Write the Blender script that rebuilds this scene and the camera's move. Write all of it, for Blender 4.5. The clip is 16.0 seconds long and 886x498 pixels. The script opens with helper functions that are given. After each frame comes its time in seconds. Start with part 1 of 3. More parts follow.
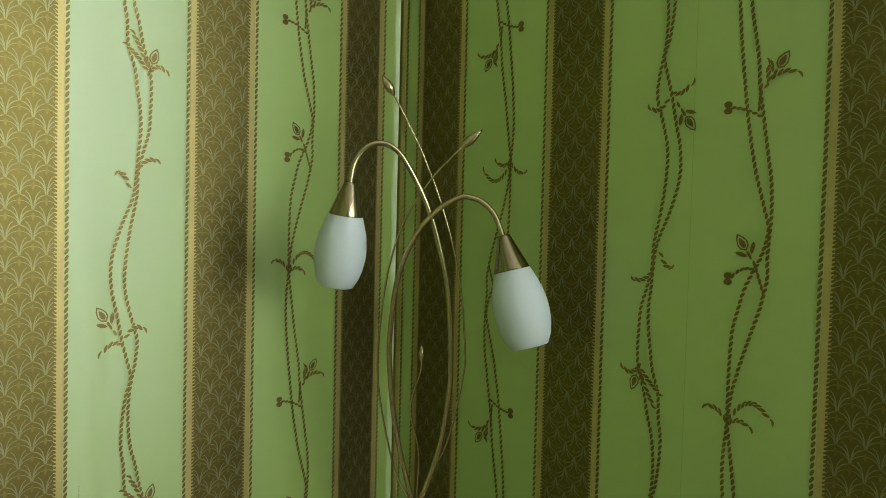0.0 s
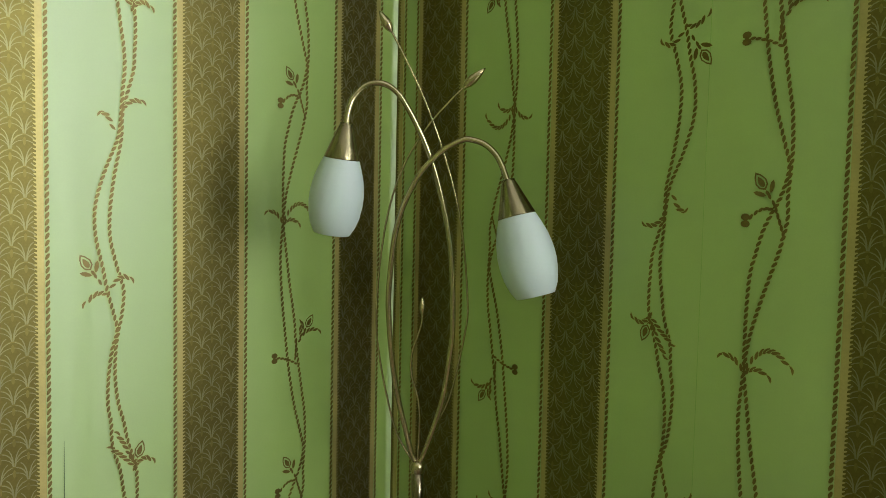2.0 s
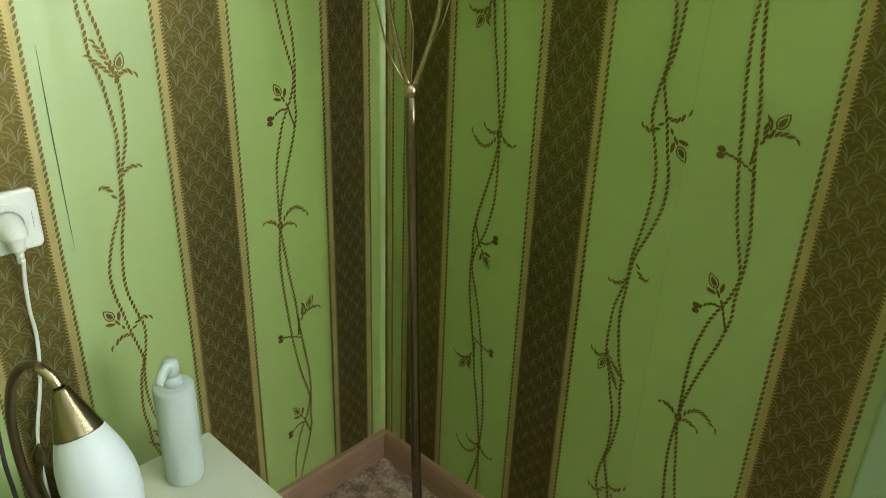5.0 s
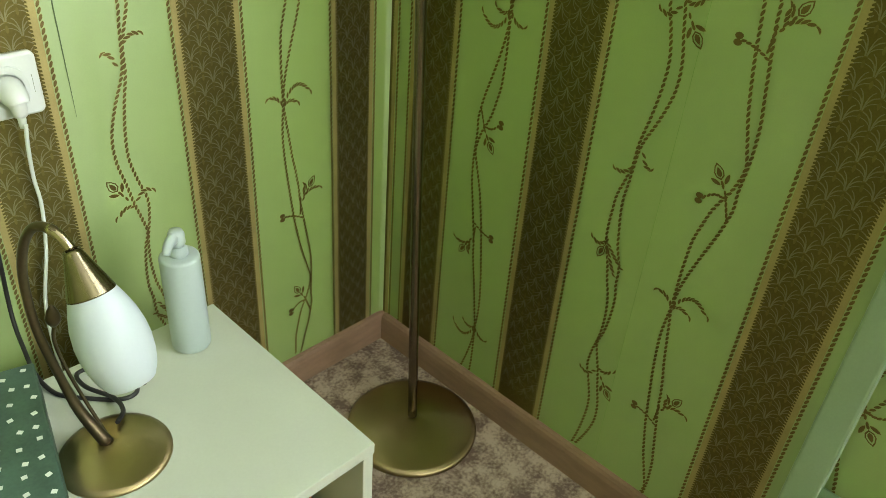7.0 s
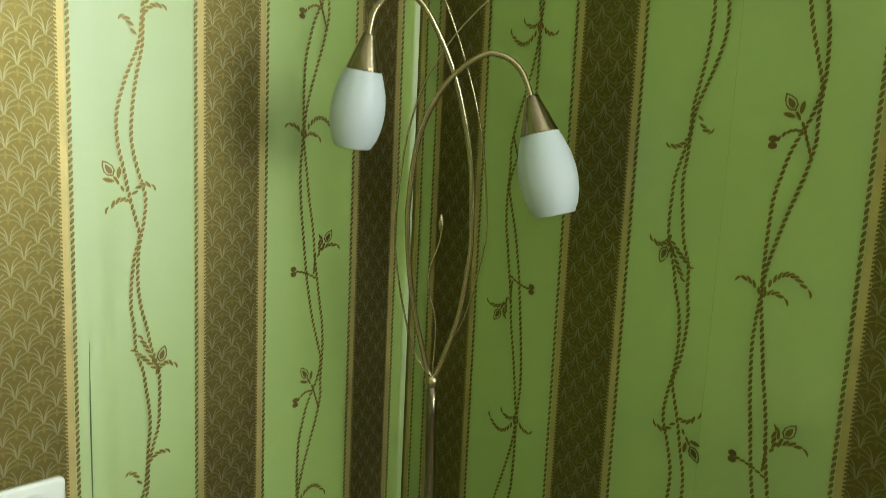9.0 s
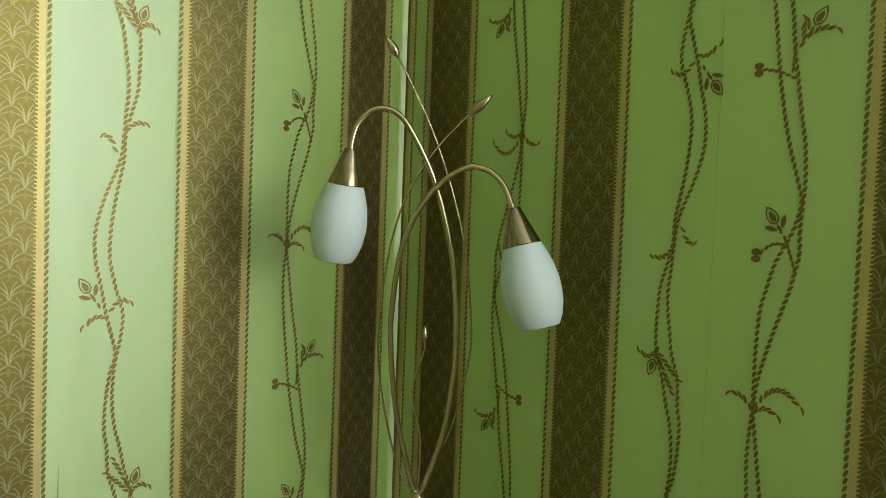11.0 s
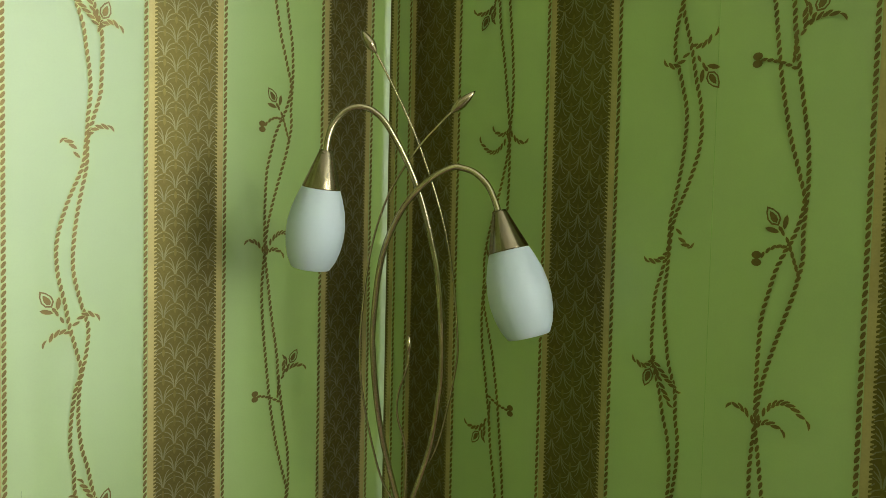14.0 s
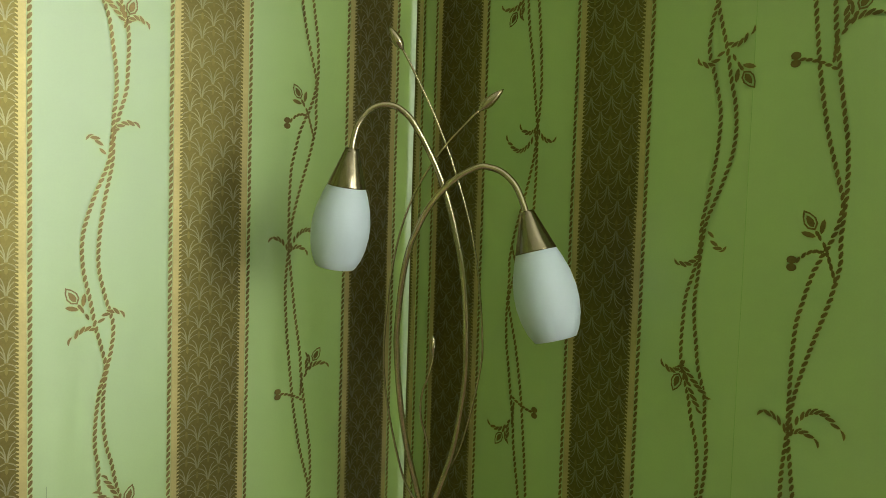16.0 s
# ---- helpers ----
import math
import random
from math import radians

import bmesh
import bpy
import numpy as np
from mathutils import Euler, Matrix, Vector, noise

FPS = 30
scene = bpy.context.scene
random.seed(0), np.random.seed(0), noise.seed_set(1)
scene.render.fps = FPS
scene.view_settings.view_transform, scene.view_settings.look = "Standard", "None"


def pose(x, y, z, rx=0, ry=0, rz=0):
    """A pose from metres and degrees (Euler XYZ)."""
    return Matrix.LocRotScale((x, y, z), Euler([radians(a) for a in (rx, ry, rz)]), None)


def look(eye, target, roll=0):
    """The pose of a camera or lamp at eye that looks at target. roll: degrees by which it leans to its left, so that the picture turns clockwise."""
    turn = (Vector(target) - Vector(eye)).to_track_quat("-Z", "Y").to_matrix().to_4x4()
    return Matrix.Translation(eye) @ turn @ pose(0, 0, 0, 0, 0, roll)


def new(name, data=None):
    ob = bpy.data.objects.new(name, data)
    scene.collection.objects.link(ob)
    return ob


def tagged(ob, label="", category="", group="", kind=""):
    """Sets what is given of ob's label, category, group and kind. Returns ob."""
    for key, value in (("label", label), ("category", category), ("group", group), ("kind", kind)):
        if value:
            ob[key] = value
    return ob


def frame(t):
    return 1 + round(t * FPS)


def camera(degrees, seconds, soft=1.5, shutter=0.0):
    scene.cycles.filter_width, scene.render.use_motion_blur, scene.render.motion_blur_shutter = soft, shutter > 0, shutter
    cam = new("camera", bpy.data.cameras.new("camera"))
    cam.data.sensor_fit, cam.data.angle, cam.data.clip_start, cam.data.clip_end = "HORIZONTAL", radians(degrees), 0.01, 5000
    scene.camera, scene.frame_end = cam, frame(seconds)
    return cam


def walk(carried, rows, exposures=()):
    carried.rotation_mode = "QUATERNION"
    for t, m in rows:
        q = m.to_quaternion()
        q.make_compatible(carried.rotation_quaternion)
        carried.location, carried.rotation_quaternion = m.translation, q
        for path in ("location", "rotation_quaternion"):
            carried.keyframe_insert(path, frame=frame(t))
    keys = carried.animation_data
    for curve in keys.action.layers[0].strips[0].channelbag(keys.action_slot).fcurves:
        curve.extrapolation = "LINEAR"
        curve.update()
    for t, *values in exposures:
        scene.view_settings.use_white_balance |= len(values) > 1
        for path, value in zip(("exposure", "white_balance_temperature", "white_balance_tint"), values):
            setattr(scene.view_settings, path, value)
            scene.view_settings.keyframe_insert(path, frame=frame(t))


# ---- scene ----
cam = camera(60.3, 16.0, soft=0.5, shutter=0.3)
PATH = [
    (0, (-0.985, -1.066, 1.355), (0.462, 0.314, 1.279), 1.4),
    (0.5, (-0.976, -1.063, 1.333), (0.467, 0.32, 1.269), 1.1),
    (1, (-0.966, -1.052, 1.324), (0.474, 0.333, 1.242), 1.0),
    (1.5, (-0.955, -1.04, 1.314), (0.485, 0.344, 1.215), 1.0),
    (2, (-0.948, -1.031, 1.302), (0.496, 0.347, 1.179), 1.2),
    (2.5, (-0.946, -1.032, 1.298), (0.495, 0.348, 1.16), 1.3),
    (3, (-0.942, -1.023, 1.273), (0.496, 0.345, 1.023), 1.5),
    (3.5, (-0.936, -1.021, 1.229), (0.478, 0.319, 0.774), 1.8),
    (4, (-0.927, -1.027, 1.209), (0.459, 0.296, 0.637), 1.8),
    (4.5, (-0.917, -1.027, 1.192), (0.428, 0.263, 0.465), 1.8),
    (5, (-0.92, -1.022, 1.175), (0.396, 0.211, 0.311), 2.1),
    (5.2, (-0.918, -1.026, 1.168), (0.38, 0.197, 0.262), 2.2),
    (7.3, (-0.946, -1.018, 1.16), (0.292, 0.095, 0.052), 4.7),
    (7.5, (-0.95, -1.023, 1.172), (0.342, 0.167, 0.214), 4.2),
    (8, (-0.947, -1.023, 1.212), (0.396, 0.262, 0.473), 3.6),
    (8.5, (-0.946, -1.019, 1.253), (0.435, 0.327, 0.723), 3.2),
    (9, (-0.952, -1.029, 1.279), (0.454, 0.362, 0.979), 2.7),
    (9.5, (-0.957, -1.034, 1.306), (0.462, 0.362, 1.107), 2.2),
    (9.7, (-0.968, -1.028, 1.293), (0.472, 0.354, 1.157), 2.2),
    (11.8, (-0.883, -1.025, 1.334), (0.528, 0.39, 1.253), 2.3),
    (12, (-0.876, -1.022, 1.334), (0.533, 0.394, 1.252), 2.3),
    (12.5, (-0.883, -1.021, 1.347), (0.54, 0.381, 1.255), 1.7),
    (13, (-0.872, -1.008, 1.344), (0.544, 0.401, 1.246), 1.3),
    (13.5, (-0.865, -1.005, 1.339), (0.547, 0.408, 1.24), 1.2),
    (14, (-0.865, -1.007, 1.333), (0.547, 0.406, 1.233), 1.3),
    (14.5, (-0.86, -1.001, 1.332), (0.543, 0.421, 1.231), 1.3),
    (15, (-0.862, -0.997, 1.336), (0.537, 0.428, 1.222), 1.5),
    (15.5, (-0.862, -1.001, 1.345), (0.529, 0.43, 1.22), 1.5),
    (16, (-0.863, -0.991, 1.342), (0.514, 0.455, 1.221), 1.8),
]
walk(cam, [(t, look(eye, target, roll)) for t, eye, target, roll in PATH],
     exposures=[(0, -0.32), (2.5, -0.18), (4.0, 0.05), (5.0, 0.2), (7.5, 0.45), (8.0, 0.48), (8.5, 0.42), (9.0, 0.05), (9.5, -0.08), (12, -0.11), (16, -0.21)])

# ---- world, daylight and the window's light ----
world = bpy.data.worlds.new("sky")
scene.world = world
world.use_nodes = True
wn = world.node_tree
sky = wn.nodes.new("ShaderNodeTexSky")
sky.sky_type = "NISHITA"
sky.sun_disc = False
sky.sun_elevation, sky.sun_rotation = radians(35), radians(60)
wn.nodes["Background"].inputs["Strength"].default_value = 0.1
wn.links.new(sky.outputs["Color"], wn.nodes["Background"].inputs["Color"])

ROOM_X, ROOM_Y, ROOM_Z = -2.3, -3.6, 2.6          # west wall, south wall, ceiling
WIN_S = (-0.90, -0.04, 1.30, 2.50)                # south window: x from, x to, z from, z to
WIN_E = (-2.40, -0.90, 1.00, 2.45)                # east window: y from, y to, z from, z to


def window_light(name, win, energy, place, target):
    d = bpy.data.lights.new(name, "AREA")
    d.shape, d.size, d.size_y = "RECTANGLE", win[1] - win[0] - 0.1, win[3] - win[2] - 0.1
    d.energy, d.color = energy, (0.975, 1.0, 1.02)
    new(name, d).matrix_world = look(place, target)


SOUTH_MID, EAST_MID = (WIN_S[0] + WIN_S[1]) / 2, (WIN_E[0] + WIN_E[1]) / 2
window_light("south_window_daylight", WIN_S, 33, (SOUTH_MID, ROOM_Y - 0.16, 1.90), (SOUTH_MID, 0, 1.90))
window_light("east_window_daylight", WIN_E, 31, (0.16, EAST_MID, 1.725), (-2, EAST_MID, 1.725))


# ---- materials ----
def material(name, colour, rough=0.5, metal=0.0, vary=0.12, scale=6.0, fine=220.0, bump=0.15, spec=0.5, stretch=(1, 1, 1), second=None):
    m = bpy.data.materials.new(name)
    m.use_nodes = True
    nt = m.node_tree
    b = nt.nodes["Principled BSDF"]
    tc = nt.nodes.new("ShaderNodeTexCoord")
    mp = nt.nodes.new("ShaderNodeMapping")
    mp.inputs["Scale"].default_value = stretch
    nt.links.new(tc.outputs["Object"], mp.inputs["Vector"])
    n1, n2 = nt.nodes.new("ShaderNodeTexNoise"), nt.nodes.new("ShaderNodeTexNoise")
    n1.inputs["Scale"].default_value, n2.inputs["Scale"].default_value = scale, fine
    n1.inputs["Detail"].default_value, n2.inputs["Detail"].default_value = 5, 3
    for n in (n1, n2):
        nt.links.new(mp.outputs["Vector"], n.inputs["Vector"])
    ramp = nt.nodes.new("ShaderNodeValToRGB")
    dark = second or tuple(c * (1 - vary) for c in colour)
    light = colour if second else tuple(min(1, c * (1 + vary)) for c in colour)
    ramp.color_ramp.elements[0].color, ramp.color_ramp.elements[1].color = (*dark, 1), (*light, 1)
    ramp.color_ramp.elements[0].position, ramp.color_ramp.elements[1].position = 0.32, 0.68
    mix = nt.nodes.new("ShaderNodeMix")
    mix.inputs["Factor"].default_value = 0.35
    nt.links.new(n1.outputs["Fac"], mix.inputs["A"])
    nt.links.new(n2.outputs["Fac"], mix.inputs["B"])
    nt.links.new(mix.outputs["Result"], ramp.inputs["Fac"])
    nt.links.new(ramp.outputs["Color"], b.inputs["Base Color"])
    rr = nt.nodes.new("ShaderNodeMapRange")
    rr.inputs["To Min"].default_value, rr.inputs["To Max"].default_value = rough * 0.85, min(1, rough * 1.15)
    nt.links.new(n1.outputs["Fac"], rr.inputs["Value"])
    nt.links.new(rr.outputs["Result"], b.inputs["Roughness"])
    b.inputs["Metallic"].default_value = metal
    b.inputs["Specular IOR Level"].default_value = spec
    if bump:
        bp = nt.nodes.new("ShaderNodeBump")
        bp.inputs["Strength"].default_value, bp.inputs["Distance"].default_value = bump, 0.001
        nt.links.new(n2.outputs["Fac"], bp.inputs["Height"])
        nt.links.new(bp.outputs["Normal"], b.inputs["Normal"])
    return m


paper = material("green_wallpaper", (0.250, 0.372, 0.076), 0.45, 0.0, 0.05, 3.0, 420, 0.06, 1.0)
paper.node_tree.nodes["Principled BSDF"].inputs["IOR"].default_value = 1.82
ink = material("bronze_ink", (0.178, 0.128, 0.037), 0.36, 0.82, 0.2, 40, 300, 0.15, 0.8)
inkline = material("pale_outline_ink", (0.34, 0.40, 0.125), 0.40, 0.25, 0.1, 40, 300, 0.1, 0.8)
band = material("olive_brown_band_paper", (0.146, 0.120, 0.031), 0.40, 0.92, 0.16, 9, 350, 0.15, 0.40)
gold = material("gold_band_paper", (0.41, 0.335, 0.125), 0.38, 0.55, 0.12, 20, 350, 0.2, 0.6)
fan_ink = material("fan_relief_ink", (0.195, 0.160, 0.048), 0.32, 1.0, 0.2, 30, 300, 0.15, 0.5)
rib_ink = material("fan_rib_ink", (0.225, 0.205, 0.098), 0.38, 0.65, 0.2, 30, 300, 0.15, 0.8)
seam_dark = material("seam_shadow_paper", (0.10, 0.15, 0.05), 0.6, 0.0, 0.2, 30, 300, 0.1)
joint_paper = material("paper_joint_edge", (0.245, 0.385, 0.105), 0.45, 0.0, 0.15, 40, 300, 0.1)
# Colour of the unseen walls, chosen by how much light they bounce.
plain_paint = material("green_plain_wallpaper", (0.29, 0.33, 0.14), 0.6, 0.0, 0.05, 3, 200, 0.1)
bronze = material("brushed_bronze", (0.43, 0.355, 0.222), 0.20, 1.0, 0.10, 14, 160, 0.08, 0.5, (1, 1, 0.06))
pole_bronze = material("dull_bronze_tube", (0.20, 0.165, 0.105), 0.22, 1.0, 0.12, 14, 160, 0.08, 0.5, (1, 1, 0.06))
cap_bronze = material("spun_dark_bronze", (0.25, 0.21, 0.125), 0.16, 1.0, 0.10, 14, 160, 0.06, 0.5, (1, 1, 0.06))
bronze_dark = material("dark_bronze", (0.12, 0.092, 0.052), 0.36, 0.9, 0.15, 14, 160, 0.1, 0.5)
base_metal = material("spun_bronze", (0.36, 0.285, 0.145), 0.30, 1.0, 0.03, 3, 60, 0.0, 0.5)
white_plastic = material("white_plastic", (0.66, 0.70, 0.64), 0.34, 0.0, 0.03, 20, 300, 0.04)
bottle_plastic = material("milky_bottle_plastic", (0.40, 0.48, 0.45), 0.38, 0.0, 0.03, 20, 300, 0.04)
white_paint = material("white_lacquer", (0.47, 0.51, 0.41), 0.42, 0.0, 0.04, 8, 260, 0.05)
# White rack paint, with the dim green shade low down put into its colour.
rack_paint = material("shaded_rack_paint", (0.26, 0.36, 0.22), 0.45, 0.0, 0.06, 8, 260, 0.08)
skirt_mat = material("brown_skirting", (0.265, 0.165, 0.100), 0.5, 0.0, 0.18, 14, 160, 0.15, 0.4, (1, 1, 4))
black_rubber = material("black_cable", (0.02, 0.02, 0.02), 0.45, 0.0, 0.2, 30, 300, 0.1)
ceiling_paint = material("white_ceiling", (0.78, 0.78, 0.74), 0.8, 0.0, 0.04, 3, 200, 0.1)
green_card = material("dark_green_card", (0.05, 0.10, 0.07), 0.5, 0.0, 0.25, 25, 250, 0.1)
orange_card = material("orange_paper", (0.55, 0.25, 0.06), 0.6, 0.0, 0.15, 25, 250, 0.1)
frame_paint = material("white_window_paint", (0.8, 0.8, 0.78), 0.4, 0.0, 0.04, 10, 200, 0.05)


def spun(m, amount):
    """Fine grooves turned round the thing's own axis."""
    nt = m.node_tree
    t = nt.nodes.new("ShaderNodeTangent")
    t.direction_type, t.axis = "RADIAL", "Z"
    b = nt.nodes["Principled BSDF"]
    b.inputs["Anisotropic"].default_value = amount
    nt.links.new(t.outputs["Tangent"], b.inputs["Tangent"])


def embossed(m, amount, rough):
    """Fine level ribs in the paper's face, which draw its sheen out up and down."""
    nt = m.node_tree
    up = nt.nodes.new("ShaderNodeCombineXYZ")
    up.inputs["Z"].default_value = 1.0
    b = nt.nodes["Principled BSDF"]
    b.inputs["Anisotropic"].default_value = amount
    nt.links.new(up.outputs["Vector"], b.inputs["Tangent"])
    for n in nt.nodes:
        if n.bl_idname == "ShaderNodeMapRange":
            n.inputs["To Min"].default_value, n.inputs["To Max"].default_value = rough * 0.9, rough * 1.1


embossed(paper, 0.6, 0.50)
for m in (ink, inkline, gold):
    embossed(m, 0.45, 0.48)
for m in (band, fan_ink, rib_ink):
    embossed(m, 0.45, 0.45)
spun(cap_bronze, 0.8)
spun(base_metal, 0.85)


def carpet_material():
    m = material("mottled_floor", (0.43, 0.34, 0.25), 0.7, 0.0, 0.1, 22, 150, 0.5, 0.3, second=(0.15, 0.10, 0.07))
    for n in m.node_tree.nodes:
        if n.bl_idname == "ShaderNodeValToRGB":
            n.color_ramp.elements[0].position, n.color_ramp.elements[1].position = 0.42, 0.58
    return m


def opal_material():
    m = bpy.data.materials.new("opal_glass")
    m.use_nodes = True
    nt = m.node_tree
    b = nt.nodes["Principled BSDF"]
    b.inputs["Base Color"].default_value = (0.80, 0.84, 0.83, 1)
    b.inputs["Roughness"].default_value = 0.42
    noise_tex = nt.nodes.new("ShaderNodeTexNoise")
    noise_tex.inputs["Scale"].default_value = 25
    ramp = nt.nodes.new("ShaderNodeValToRGB")
    ramp.color_ramp.elements[0].color, ramp.color_ramp.elements[1].color = (0.63, 0.70, 0.69, 1), (0.67, 0.74, 0.73, 1)
    nt.links.new(noise_tex.outputs["Fac"], ramp.inputs["Fac"])
    nt.links.new(ramp.outputs["Color"], b.inputs["Base Color"])
    tr = nt.nodes.new("ShaderNodeBsdfTranslucent")
    tr.inputs["Color"].default_value = (0.62, 0.75, 0.77, 1)
    mx = nt.nodes.new("ShaderNodeMixShader")
    mx.inputs["Fac"].default_value = 0.35
    out = nt.nodes["Material Output"]
    nt.links.new(b.outputs["BSDF"], mx.inputs[1])
    nt.links.new(tr.outputs["BSDF"], mx.inputs[2])
    nt.links.new(mx.outputs["Shader"], out.inputs["Surface"])
    return m


def glass_material():
    m = bpy.data.materials.new("window_glass")
    m.use_nodes = True
    b = m.node_tree.nodes["Principled BSDF"]
    b.inputs["Transmission Weight"].default_value = 1.0
    b.inputs["Roughness"].default_value = 0.02
    b.inputs["Base Color"].default_value = (0.97, 0.99, 0.98, 1)
    return m


floor_mat, opal, glass = carpet_material(), opal_material(), glass_material()


# ---- mesh helpers ----
def mesh_of(bm, name, smooth=False):
    me = bpy.data.meshes.new(name)
    bmesh.ops.recalc_face_normals(bm, faces=bm.faces[:])
    bm.to_mesh(me)
    bm.free()
    if smooth:
        for p in me.polygons:
            p.use_smooth = len(p.vertices) < 5
    return me


def part(name, bm, mat, parent=None, label="", smooth=False, m=None):
    me = bm if isinstance(bm, bpy.types.Mesh) else mesh_of(bm, name, smooth)
    if mat and not me.materials:
        me.materials.append(mat)
    ob = new(name, me)
    if parent:
        ob.parent = parent
    if m is not None:
        ob.matrix_basis = m
    return tagged(ob, label)


def box(bm, a, b, bevel=0.0):
    r = bmesh.ops.create_cube(bm, size=1)
    vs = r["verts"]
    for v in vs:
        v.co = Vector([a[i] + (v.co[i] + 0.5) * (b[i] - a[i]) for i in range(3)])
    if bevel:
        es = {e for v in vs for e in v.link_edges}
        bmesh.ops.bevel(bm, geom=list(es), offset=bevel, segments=2, affect="EDGES", profile=0.6)
    return bm


def boxed(a, b, bevel=0.0):
    return box(bmesh.new(), a, b, bevel)


def spline(points, n=6):
    """Catmull-Rom through the points."""
    P = [Vector(p) for p in points]
    P = [2 * P[0] - P[1], *P, 2 * P[-1] - P[-2]]
    out = []
    for i in range(1, len(P) - 2):
        for k in range(n):
            t = k / n
            out.append(0.5 * (2 * P[i] + (P[i + 1] - P[i - 1]) * t + (2 * P[i - 1] - 5 * P[i] + 4 * P[i + 1] - P[i + 2]) * t * t
                              + (3 * P[i] - P[i - 1] - 3 * P[i + 1] + P[i + 2]) * t ** 3))
    return out + [P[-2]]


def tube(points, radius, sides=12, n=6, bm=None):
    """A round rod swept along a smooth line; radius may be a function of 0..1."""
    bm = bm or bmesh.new()
    C = spline(points, n)
    normal, rings = None, []
    for i, c in enumerate(C):
        t = (C[min(i + 1, len(C) - 1)] - C[max(i - 1, 0)]).normalized()
        if normal is None:
            normal = t.orthogonal().normalized()
        normal = (normal - normal.dot(t) * t).normalized()
        other = t.cross(normal)
        r = radius(i / (len(C) - 1)) if callable(radius) else radius
        rings.append([bm.verts.new(c + r * (math.cos(a) * normal + math.sin(a) * other)) for a in (2 * math.pi * k / sides for k in range(sides))])
    for a, b in zip(rings, rings[1:]):
        for k in range(sides):
            bm.faces.new((a[k], a[(k + 1) % sides], b[(k + 1) % sides], b[k]))
    bm.faces.new(rings[0][::-1])
    bm.faces.new(rings[-1])
    return bm


def turned(profile, sides=40, close=False):
    """A body turned round z from (radius, height) pairs."""
    bm = bmesh.new()
    rings = []
    for r, z in profile:
        rings.append([bm.verts.new((0, 0, z))] if r < 1e-6 else [bm.verts.new((r * math.cos(2 * math.pi * k / sides), r * math.sin(2 * math.pi * k / sides), z)) for k in range(sides)])
    for a, b in zip(rings, rings[1:] + (rings[:1] if close else [])):
        for k in range(sides):
            j = (k + 1) % sides
            if len(a) == 1 and len(b) > 1:
                bm.faces.new((a[0], b[j], b[k]))
            elif len(b) == 1 and len(a) > 1:
                bm.faces.new((a[k], a[j], b[0]))
            elif len(a) > 1:
                bm.faces.new((a[k], a[j], b[j], b[k]))
    return bm


def along(a, b):
    """The pose that lays z from a towards b."""
    q = (Vector(b) - Vector(a)).to_track_quat("Z", "Y")
    return Matrix.Translation(a) @ q.to_matrix().to_4x4()


# ---- the room ----
def wall(name, a, b, label, mat=None):
    ob = part(name, boxed(a, b), mat or paper)
    return tagged(ob, label, "wall", kind="structure")


T = 0.2
wall_north = wall("wall_north", (ROOM_X - T, 0, 0), (T, T, ROOM_Z), "green wallpapered wall with brown and gold stripes")
# Unseen wall, added to close the room and set near to bounce light.
wall_west = wall("wall_west", (ROOM_X - T, ROOM_Y - T, 0), (ROOM_X, 0, ROOM_Z), "unseen plain green wall, set near to bounce light", plain_paint)


def pierced(length, win):
    """A wall along x from 0 to length, T thick behind y = 0, with one opening."""
    bm = bmesh.new()
    box(bm, (0, 0, 0), (win[0], T, ROOM_Z))
    box(bm, (win[1], 0, 0), (length, T, ROOM_Z))
    box(bm, (win[0], 0, 0), (win[1], T, win[2]))
    box(bm, (win[0], 0, win[3]), (win[1], T, ROOM_Z))
    return bm


EAST_SIDE, SOUTH_SIDE = pose(0, 0, 0, 0, 0, -90), pose(0, ROOM_Y, 0, 0, 0, 180)
OPEN_E, OPEN_S = (-WIN_E[1], -WIN_E[0], WIN_E[2], WIN_E[3]), (-WIN_S[1], -WIN_S[0], WIN_S[2], WIN_S[3])


def bake(bm, m):
    bm.transform(m)
    return bm


wall_east = tagged(part("wall_east", bake(pierced(-ROOM_Y, OPEN_E), EAST_SIDE), paper), "green wallpapered wall with vine stripes and a window", "wall", kind="structure")
tagged(part("wall_south", bake(pierced(-ROOM_X, OPEN_S), SOUTH_SIDE), plain_paint), "plain green papered wall with a window", "wall", kind="structure")


def plan_slab(z0, z1):
    return boxed((ROOM_X - T, ROOM_Y - T, z0), (T, T, z1))


floor = tagged(part("floor", plan_slab(-0.15, 0), floor_mat), "mottled brown and beige floor covering", "floor", kind="structure")
tagged(part("ceiling", plan_slab(ROOM_Z, ROOM_Z + 0.15), ceiling_paint), "plain white ceiling", "ceiling", kind="structure")


def window(name, win, m):
    """A window seen from the room, x along the wall and y out through it."""
    w = tagged(new(name), "white framed window letting in daylight", "window", kind="structure")
    y0, y1, f = 0.05, 0.12, 0.05
    bm = bmesh.new()
    for a, b in (((win[0], y0, win[2]), (win[0] + f, y1, win[3])), ((win[1] - f, y0, win[2]), (win[1], y1, win[3])),
                 ((win[0] + f, y0, win[2]), (win[1] - f, y1, win[2] + f)), ((win[0] + f, y0, win[3] - f), (win[1] - f, y1, win[3]))):
        box(bm, a, b, 0.004)
    part("window_frame", bm, frame_paint, w)
    part("window_sill", boxed((win[0] - 0.03, -0.10, win[2] - 0.03), (win[1] + 0.03, 0.04, win[2] - 0.002), 0.006), frame_paint, w)
    pane = part("pane", boxed((win[0] + f, 0.085, win[2] + f), (win[1] - f, 0.09, win[3] - f)), glass, w)
    pane.visible_shadow = False
    w.matrix_basis = m


